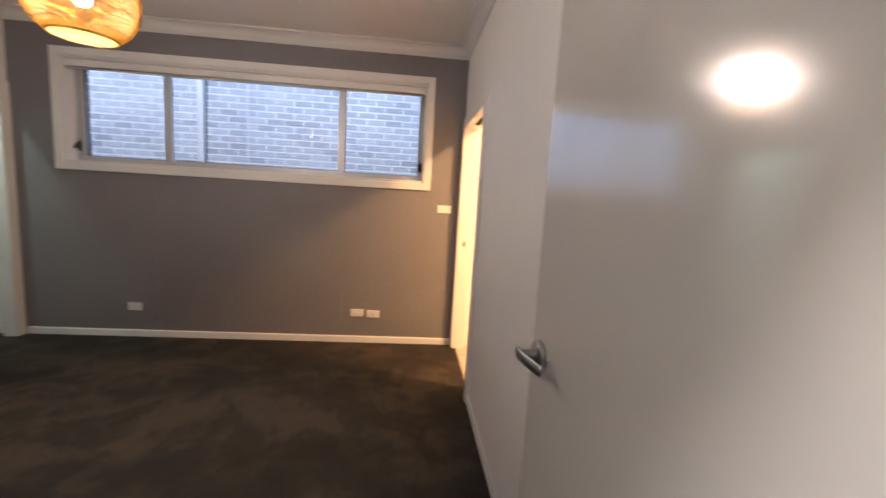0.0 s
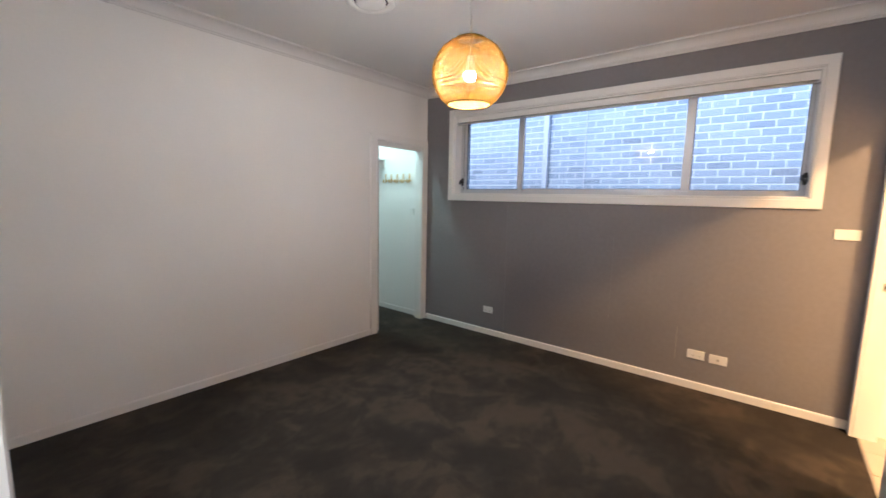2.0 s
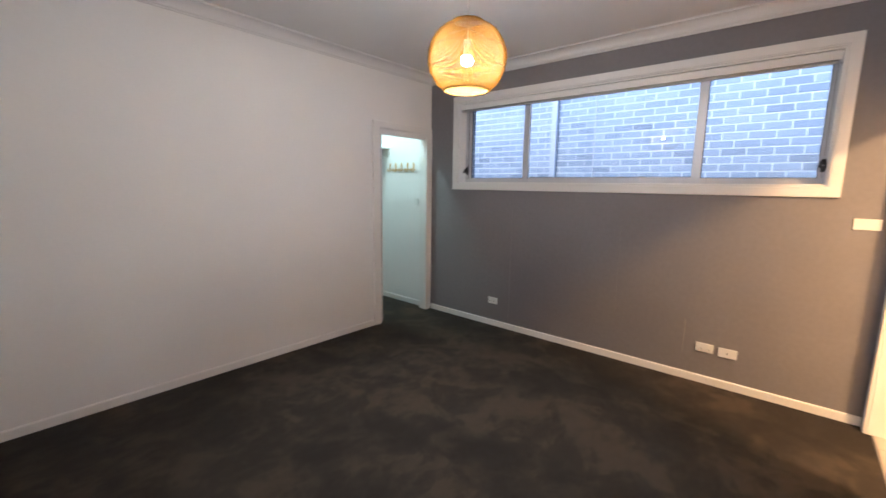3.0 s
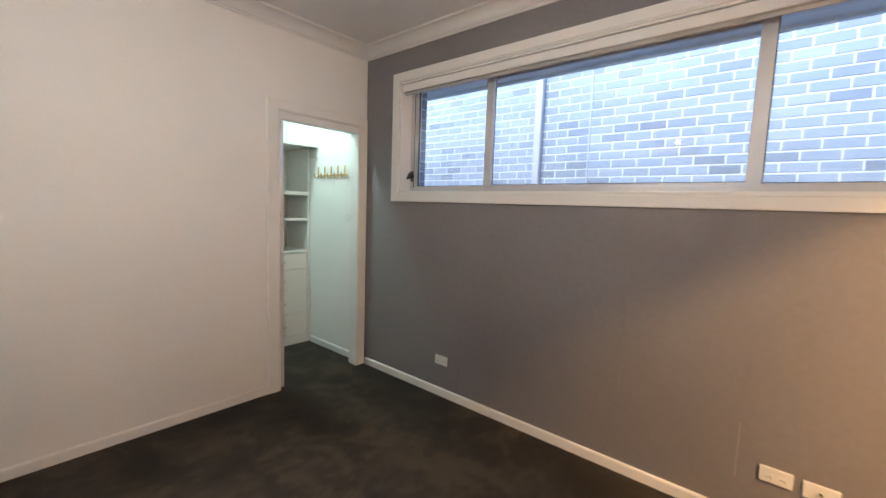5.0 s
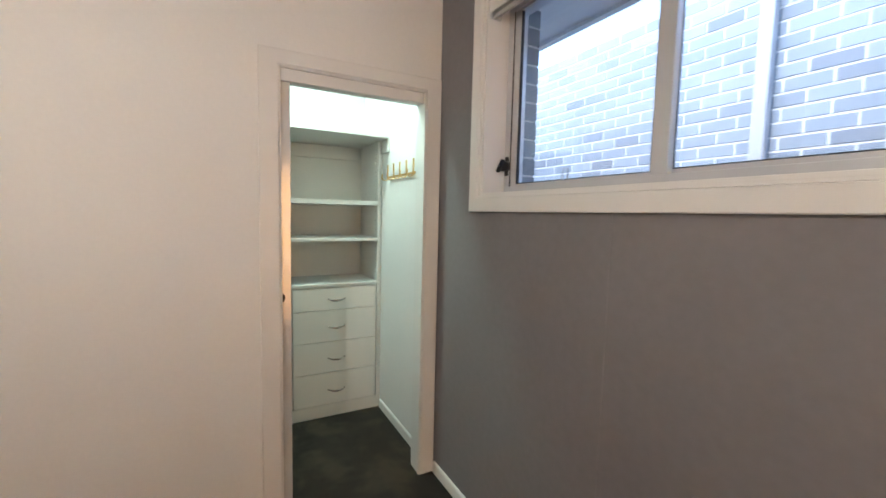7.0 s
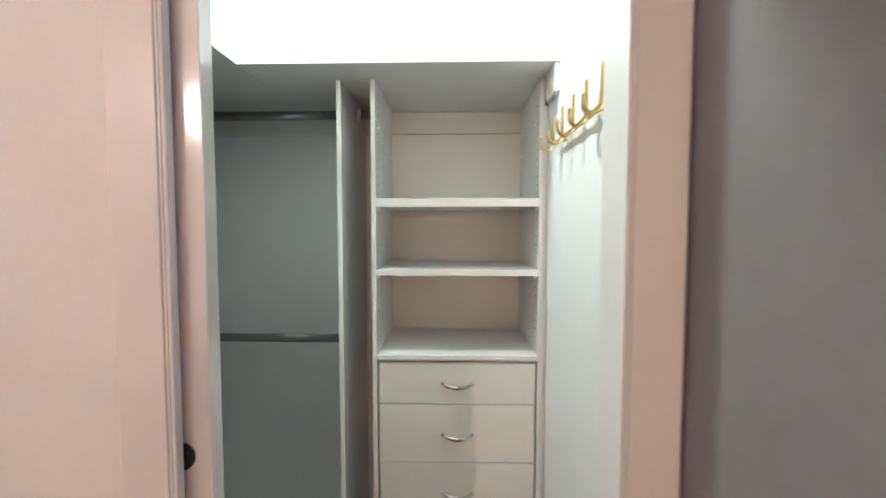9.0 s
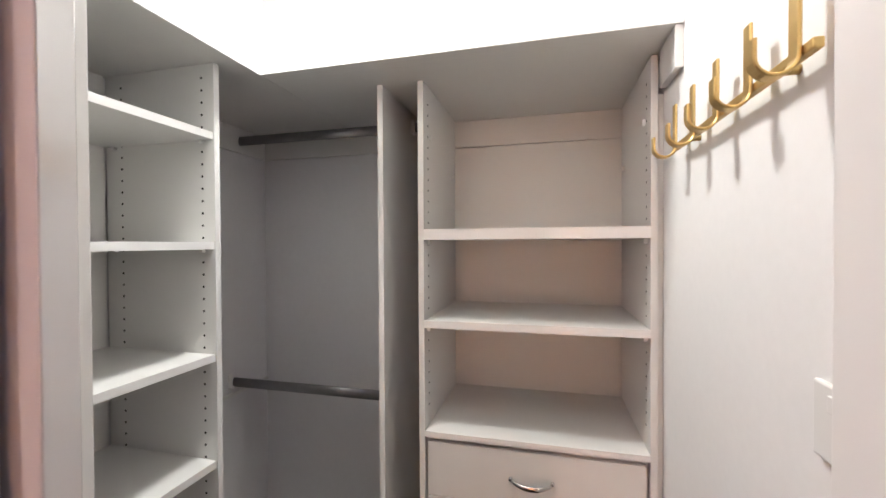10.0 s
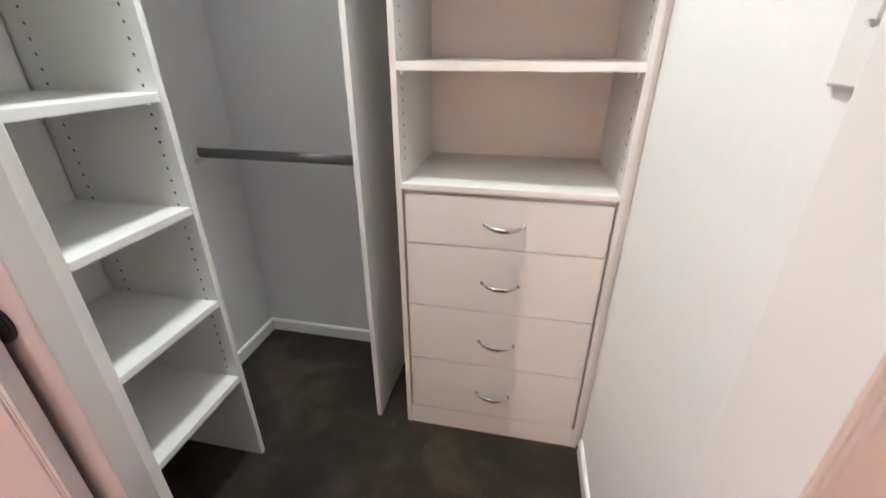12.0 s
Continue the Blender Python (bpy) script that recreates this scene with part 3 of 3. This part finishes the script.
def hoop(z, r, t):
    n = 48
    p = [((PX + r * math.cos(2 * math.pi * i / n), PY + r * math.sin(2 * math.pi * i / n), PZ + z),
          (math.cos(2 * math.pi * i / n), math.sin(2 * math.pi * i / n), 0), (0, 0, 1)) for i in range(n)]
    return sweep(p, [(t * math.cos(2 * math.pi * i / 6), t * math.sin(2 * math.pi * i / 6)) for i in range(6)], closed=True)


for z in (-0.128, -0.055, 0.040, 0.130):
    part("hoop", hoop(z, shade_r(z) + 0.0025, 0.0015), M_RATTAN_D, pl, "", True)
part("rim", hoop(Z0, shade_r(Z0), 0.005), M_RATTAN, pl, "", True)
part("rim", hoop(Z1, shade_r(Z1), 0.005), M_RATTAN, pl, "", True)
part("cord", cyl((PX, PY, PZ + 0.09), (PX, PY, CEIL - 0.02), 0.0035, 10), M_PLATE, pl, "thin white cord")
part("ceiling_cup", lathe([(0.0005, CEIL - 0.045), (0.02, CEIL - 0.044), (0.045, CEIL - 0.02), (0.05, CEIL - 0.001)], (PX, PY)), M_PLATE, pl, "", True)
part("lamp_holder", cyl((PX, PY, PZ + 0.030), (PX, PY, PZ + 0.095), 0.019, 20), M_PLATE, pl)
part("spider", boxes((PX - shade_r(0.15), PX + shade_r(0.15), PY - 0.002, PY + 0.002, PZ + 0.149, PZ + 0.152),
                     (PX - 0.002, PX + 0.002, PY - shade_r(0.15), PY + shade_r(0.15), PZ + 0.149, PZ + 0.152)), M_STEEL, pl)
dome = [(0.0005, -0.036)] + [(0.030 * math.sin(radians(10 * i)), -0.006 - 0.030 * math.cos(radians(10 * i))) for i in range(1, 13)]
bulb = part("bulb", lathe([(r, PZ + z) for r, z in dome], (PX, PY)), M_BULB, pl, "glowing warm bulb", True)
part("bulb_neck", lathe([(0.0252, PZ + 0.0095), (0.0265, PZ + 0.011), (0.0235, PZ + 0.022), (0.0195, PZ + 0.031), (0.0005, PZ + 0.031)], (PX, PY)), M_PLATE, bulb, "opaque white bulb neck", True)

# robe: top shelf in an L
ST0, ST1 = 1.973, 1.991
ts = thing("robe_top_shelf", (-0.7, -1.1, ST0), "white laminate L-shaped top shelf on wall cleats", "shelf")
part("board", boxes((RB + 0.001, -0.713, -1.072, RN - 0.001, ST0, ST1), bevel=0.001), M_LAM, ts)
part("board", boxes((RB + 0.001, -0.094, RS + 0.001, -1.073, ST0, ST1), bevel=0.001), M_LAM, ts)
part("edge_strip", box(-0.713, -0.7115, -1.072, RN - 0.001, ST0, ST1), M_EDGE, ts)
part("edge_strip", box(-0.713, -0.094, -1.072, -1.0705, ST0, ST1), M_EDGE, ts)
part("cleat", box(RB + 0.001, RB + 0.017, RS + 0.018, RN - 0.02, 1.872, ST0 - 0.001, 0.001), M_LAM, ts)
part("cleat", box(RB + 0.018, -0.66, RS + 0.001, RS + 0.017, 1.872, ST0 - 0.001, 0.001), M_LAM, ts)
part("end_cleat", box(-0.840, -0.717, RN - 0.018, RN - 0.001, 1.880, ST0 - 0.001, 0.001), M_LAM, ts)

# hanging divider panel
dv = thing("divider_panel", (-1.08, -0.797, 0), "white laminate upright panel between hanging space and drawers", "panel")
part("board", box(RB + 0.018, -0.864, -0.786, -0.769, 0.002, ST0 - 0.001, 0.0008), M_LAM, dv)
part("edge_strip", box(-0.864, -0.8625, -0.786, -0.769, 0.002, ST0 - 0.001), M_EDGE, dv)

# drawer and shelf unit
UY0, UY1, UF = -0.661, -0.028, -0.862
un = thing("drawer_unit", (-1.08, -0.37, 0), "white laminate robe unit with open shelves over four drawers", "cabinet")
part("side_panel", box(RB + 0.018, UF, UY0, UY0 + 0.017, 0.002, ST0 - 0.001, 0.0008), M_LAM, un)
part("side_panel", box(RB + 0.018, UF, UY1 - 0.017, UY1, 0.002, ST0 - 0.001, 0.0008), M_LAM, un)
part("back_panel", box(RB + 0.018, RB + 0.022, UY0 + 0.017, UY1 - 0.017, 0.08, 1.868), M_LAM, un)
iy0, iy1 = UY0 + 0.0175, UY1 - 0.0175
for nm, z0, z1 in (("shelf", 1.513, 1.544), ("shelf", 1.2585, 1.280), ("deck", 0.943, 0.959)):
    sh = part(nm, box(RB + 0.023, UF + 0.002, iy0, iy1, z0, z1, 0.0012), M_LAM, un)
    part("edge_strip", box(UF + 0.002, UF + 0.0035, iy0, iy1, z0, z1), M_EDGE, sh)
part("filler_strip", box(UF - 0.030, UF - 0.012, UY1 + 0.001, RN - 0.001, 0.002, 1.878, 0.001), M_LAM, un)
part("kickboard", box(UF - 0.016, UF - 0.001, iy0, iy1, 0.002, 0.091, 0.001), M_LAM, un)
part("inner_front", box(UF - 0.024, UF - 0.022, iy0, iy1, 0.091, 0.942), M_LAM, un)


def bow_handle(y, z, parent):
    h = part("handle", bmesh.new(), M_CHROME, parent, "bowed chrome handle")
    bm = bmesh.new()
    pts = []
    n = 14
    for i in range(n + 1):
        u = i / n * 2 - 1
        pts.append(((UF + 0.003 + 0.022 * (1 - u * u) ** 0.7, y + 0.056 * u, z + 0.004 - 0.005 * (1 - u * u)), (1, 0.3 * u, 0), (0, 0, 1)))
    rows = []
    for p, a, b in pts:
        u = (p[1] - y) / 0.056
        hh = 0.0036 + 0.0042 * (1 - u * u)
        rows.append([bm.verts.new(Vector(p) + Vector(a) * 0.0028 * math.cos(2 * math.pi * i / 8) + Vector(b) * (hh * math.sin(2 * math.pi * i / 8) - hh * 0.5)) for i in range(8)])
    for r0, r1 in zip(rows, rows[1:]):
        for i in range(8):
            bm.faces.new((r0[i], r0[(i + 1) % 8], r1[(i + 1) % 8], r1[i]))
    for r0 in (rows[0], rows[-1]):
        bm.faces.new(r0)
    bmesh.ops.recalc_face_normals(bm, faces=bm.faces)
    for s in (-1, 1):
        cyl((UF - 0.001, y + 0.056 * s, z + 0.004), (UF + 0.005, y + 0.056 * s, z + 0.004), 0.0055, 12, bm=bm)
    bm.to_mesh(h.data)
    bm.free()
    for p in h.data.polygons:
        p.use_smooth = True
    return h


for z0, z1, hz in ((0.774, 0.929, 0.848), (0.549, 0.771, 0.653), (0.326, 0.546, 0.426), (0.094, 0.323, 0.196)):
    dr = part("drawer", box(UF - 0.017, UF - 0.0005, iy0 + 0.008, iy1 - 0.008, z0, z1, 0.001), M_LAM, un)
    bow_handle(-0.342, hz, dr)
# shelf pins and little stops
for z in (1.502, 1.248):
    for yy in (iy0 + 0.006, iy1 - 0.006):
        part("shelf_pin", box(UF - 0.035, UF - 0.023, yy - 0.005, yy + 0.005, z - 0.004, z + 0.010, 0.001), M_PLATE, un)
for (px_, pz_) in ((-0.92, 1.82), (-1.22, 1.75)):
    for yy in (iy0 + 0.004, iy1 - 0.004):
        part("shelf_pin", box(px_ - 0.006, px_ + 0.006, yy - 0.004, yy + 0.004, pz_ - 0.008, pz_ + 0.008, 0.001), M_PLATE, un)


def peg_holes(parent, x, ys, z0, z1, facing):
    bm = bmesh.new()
    for y in ys:
        z = z0
        while z < z1:
            cyl((x, y, z), (x + facing * 0.0006, y, z), 0.0034, 8, bm=bm)
            z += 0.032
    h = part("peg_holes", bm, M_DARK, parent)
    return tagged(h, kind="stuff")


def peg_holes_y(parent, y, xs, z0, z1, facing):
    bm = bmesh.new()
    for x in xs:
        z = z0
        while z < z1:
            cyl((x, y, z), (x, y + facing * 0.0006, z), 0.0034, 8, bm=bm)
            z += 0.032
    return tagged(part("peg_holes", bm, M_DARK, parent), kind="stuff")


peg_holes_y(un, UY0 + 0.0172, (UF - 0.045,), 1.02, 1.94, 1)
peg_holes_y(un, UY1 - 0.0172, (UF - 0.045,), 1.02, 1.94, -1)

# shelf tower, open to the north, beside the doorway
TX0, TX1, TF = -0.629, -0.110, -1.133
tw = thing("shelf_tower", (-0.37, -1.35, 0), "white laminate tower of open adjustable shelves", "shelf")
part("side_panel", box(TX0, TX0 + 0.017, RS + 0.018, TF, 0.002, ST0 - 0.001, 0.0008), M_LAM, tw)
part("side_panel", box(TX1, TX1 + 0.017, RS + 0.018, TF, 0.002, ST0 - 0.001, 0.0008), M_LAM, tw)
part("edge_strip", box(TX0, TX0 + 0.017, TF, TF + 0.0015, 0.002, ST0 - 0.001), M_EDGE, tw)
part("edge_strip", box(TX1, TX1 + 0.017, TF, TF + 0.0015, 0.002, ST0 - 0.001), M_EDGE, tw)
part("back_panel", box(TX0 + 0.025, TX1, RS + 0.018, RS + 0.022, 0.30, ST0 - 0.002), M_LAM, tw)
for z in (1.774, 1.490, 1.198, 0.920, 0.633, 0.347):
    sh = part("shelf", box(TX0 + 0.0175, TX1 - 0.0005, RS + 0.023, TF - 0.004, z, z + 0.019, 0.001), M_LAM, tw)
    part("edge_strip", box(TX0 + 0.0175, TX1 - 0.0005, TF - 0.004, TF - 0.0025, z, z + 0.019), M_EDGE, sh)
    part("shelf_pin", box(TX0 + 0.0175, TX0 + 0.028, TF - 0.040, TF - 0.030, z - 0.008, z - 0.0005, 0.001), M_PLATE, sh)
    part("shelf_pin", box(TX0 + 0.0175, TX0 + 0.028, RS + 0.050, RS + 0.060, z - 0.008, z - 0.0005, 0.001), M_PLATE, sh)
peg_holes(tw, TX0 + 0.0172, (TF - 0.037, RS + 0.075), 0.40, 1.94, 1)

# hanging rails
OVAL = [(0.009 * math.cos(2 * math.pi * i / 16), 0.0185 * math.sin(2 * math.pi * i / 16)) for i in range(16)]


def hang_rail(x, z, y0, y1, label, ends):
    t = thing("hanging_rail", (x, (y0 + y1) / 2, z), label, "rail", "hanging rails in the robe")
    part("tube", sweep([((x, y0, z), (1, 0, 0), (0, 0, 1)), ((x, y1, z), (1, 0, 0), (0, 0, 1))], OVAL), M_RAIL, t, "", True)
    for y, s in ends:
        part("socket", box(x - 0.016, x + 0.016, y, y + s * 0.014, z - 0.024, z + 0.024, 0.003), M_PLATE, t)
    return t


hang_rail(-1.13, 1.918, RS + 0.002, -0.787, "grey oval hanging rail high in the robe", ((RS + 0.001, 1), (-0.787, -1)))
hang_rail(-1.13, 1.918, -0.768, UY0 - 0.001, "short grey hanging rail between two panels", ((-0.768, 1), (UY0 - 0.001, -1)))
lowrail = hang_rail(-1.080, 0.962, RS + 0.022, -0.787, "grey oval hanging rail at half height", ((-0.787, -1),))
part("end_bracket", boxes((-1.090, -1.070, RS + 0.001, RS + 0.030, 0.936, 0.942), (-1.090, -1.070, RS + 0.001, RS + 0.005, 0.925, 0.990), bevel=0.001), M_PLATE, lowrail, "white end bracket")
solid("trim_wall_strip", box(RB + 0.002, TX0 - 0.002, RS, RS + 0.010, 0.902, 0.914, 0.001), M_LAM, "thin white strip along the robe end wall", "trim", "structure")

# coat rack with five gold hooks
hk = thing("coat_rack", (-0.43, RN, 1.68), "gold metal coat rack with five curved hooks", "coat rack")
part("bar", box(-0.700, -0.226, -0.0375, -0.0270, 1.697, 1.709, 0.002), M_GOLD, hk)
for x in (-0.62, -0.30):
    part("wall_spacer", cyl((x, -0.028, 1.703), (x, RN, 1.703), 0.006, 14), M_GOLD, hk, "", True)
STRAP = [(-0.0022, -0.0085), (-0.0008, -0.0100), (0.0008, -0.0100), (0.0022, -0.0085), (0.0022, 0.0085), (0.0008, 0.0100), (-0.0008, 0.0100), (-0.0022, 0.0085)]
for i in range(5):
    x = -0.2525 - 0.1068 * i
    r = 0.0205
    yw = -0.0400
    pts = [((x, yw, 1.787), (0, 1, 0)), ((x, yw, 1.745), (0, 1, 0)), ((x, yw, 1.705), (0, 1, 0))]
    for k in range(1, 15):
        a = math.pi * k / 14
        pts.append(((x, yw - r + r * math.cos(a), 1.7005 - r * math.sin(a)), (0, math.cos(a), -math.sin(a))))
    pts.append(((x, yw - 2 * r, 1.721), (0, -1, 0)))
    part("hook", sweep([(p, n, (1, 0, 0)) for p, n in pts], STRAP), M_GOLD, hk)

# robe light switch and ceiling lights
plate("light_switch", -0.222, 1.314, 0.072, 0.082, "white light switch on the robe side wall", "light switch", y=RN, rockers=1)


def oyster(name, x, y, r, label):
    t = thing(name, (x, y, CEIL), label, "ceiling light")
    part("base", lathe([(r + 0.012, CEIL - 0.001), (r + 0.012, CEIL - 0.022), (r, CEIL - 0.026), (r - 0.004, CEIL - 0.001)], (x, y)), M_PLATE, t, "", True)
    part("diffuser", lathe([(r, CEIL - 0.024), (r * 0.9, CEIL - 0.045), (r * 0.5, CEIL - 0.058), (0.0005, CEIL - 0.062)], (x, y)), M_FIT, t, "", True)
    return t


oyster("ceiling_light", -0.53, -0.80, 0.13, "round white lit ceiling light in the robe")

def downlight(name, x, y, z, r, label):
    t = thing(name, (x, y, CEIL), label, "ceiling light")
    part("rim", lathe([(r, CEIL - 0.001), (r + 0.02, CEIL - 0.001), (r + 0.018, z + 0.012), (r + 0.006, z + 0.006), (r, z + 0.010), (r, CEIL - 0.001)], (x, y)), M_PLATE, t, "", True)
    return t


downlight("ceiling_light", 4.75, -1.25, 2.58, 0.135, "round white ceiling light in the bathroom")
downlight("ceiling_light", 3.15, -4.18, 2.70, 0.095, "round white downlight in the hall ceiling")

# bathroom floor tiles
bf = solid("floor_bathroom", box(RX + 0.03, 6.0, -2.3, 0.0, -0.12, -0.008), M_GROUT, "beige tiled bathroom floor", "floor", "structure")
solid("threshold_strip", box(RX + 0.022, RX + 0.036, EY0 + 0.016, EY1 - 0.016, -0.004, 0.004, 0.001), M_STEEL, "thin metal carpet edge strip", "threshold", "structure")
tile_me = None
for i in range(7):
    for j in range(8):
        x0, y0 = RX + 0.037 + i * 0.30, -2.3 + j * 0.29
        if tile_me is None:
            tb = part("tile", box(0, 0.296, 0, 0.286, 0, 0.010, 0.0015), M_TILE, bf)
            tb.matrix_parent_inverse = Matrix()
            tb.location = (x0, y0, -0.008)
            tile_me = tb.data
        else:
            tb = new("tile", tile_me)
            tb.parent = bf
            tb.location = (x0, y0, -0.008)

# neighbour's brick wall
nb = thing("neighbour_house", (0, NY, 0), "neighbour's blue-grey brick wall with pale mortar and downpipe", "house")
part("wall", box(-9, 9, NY, NY + 0.2, -0.2, 3.0), M_MORTAR, nb, "pale raked mortar bed")
part("downpipe", box(0.585, 0.67, NY - 0.085, NY - 0.012, -0.15, 3.3, 0.012), M_PIPE, nb, "white painted square downpipe")
JX = 1.19
part("control_joint", box(JX - 0.008, JX + 0.008, NY - 0.014, NY, -0.15, 3.4), M_PIPE, nb, "pale vertical control joint")
brick_b = box(-0.1132, 0.1132, -0.005, 0.02, -0.0365, 0.0365, 0.002)
brick_me = bpy.data.meshes.new("brick")
brick_b.to_mesh(brick_me)
brick_b.free()
brick_me.materials.append(M_BRICK)
far = bmesh.new()
n_single = 0
for row in range(-2, 35):
    z = row * 0.086 + 0.043
    for col in range(-32, 32):
        x = JX + (col + 0.5) * 0.24 + (0.12 if row % 2 else 0.0)
        if abs(x - JX) < 0.11:
            # cut brick at the control joint
            add_box(far, x - 0.115, JX - 0.012, NY - 0.005, NY + 0.02, z - 0.038, z + 0.038)
            add_box(far, JX + 0.012, x + 0.115, NY - 0.005, NY + 0.02, z - 0.038, z + 0.038)
            continue
        if 1.45 < z < 2.75 and -1.9 < x < 3.6 and n_single < 300:
            b = new("brick", brick_me)
            b.parent = nb
            b.location = (x, 0, z)
            n_single += 1
        else:
            jig = random.uniform(-0.001, 0.001)
            add_box(far, x - 0.1132, x + 0.1132, NY - 0.005 + jig, NY + 0.02, z - 0.0365, z + 0.0365)
tagged(part("bricks", far, M_BRICK_FAR, nb), kind="stuff")

# own outer brickwork beside the window
ob_ = thing("outer_brickwork", (2, 0.2, 0), "blue-grey brick outer leaf round the window", "brick wall", kind="structure")
ob_bm = bmesh.new()
for row in range(0, 28):
    z = row * 0.086 + 0.043 + 0.02
    for x0, x1 in ((L - 0.5, L - 0.255), (L - 0.245, L + 0.004), (R - 0.004, R + 0.245), (R + 0.255, R + 0.5)):
        add_box(ob_bm, x0, x1, 0.203, 0.307, z - 0.038, z + 0.038)
tagged(part("bricks", ob_bm, M_BRICK_FAR, ob_), kind="stuff")
part("mortar", boxes((-8, L, 0.156, 0.300, -0.2, 2.478), (R, 9, 0.156, 0.300, -0.2, 2.478), (L, R, 0.156, 0.305, -0.2, B - 0.01)), M_MORTAR, ob_)
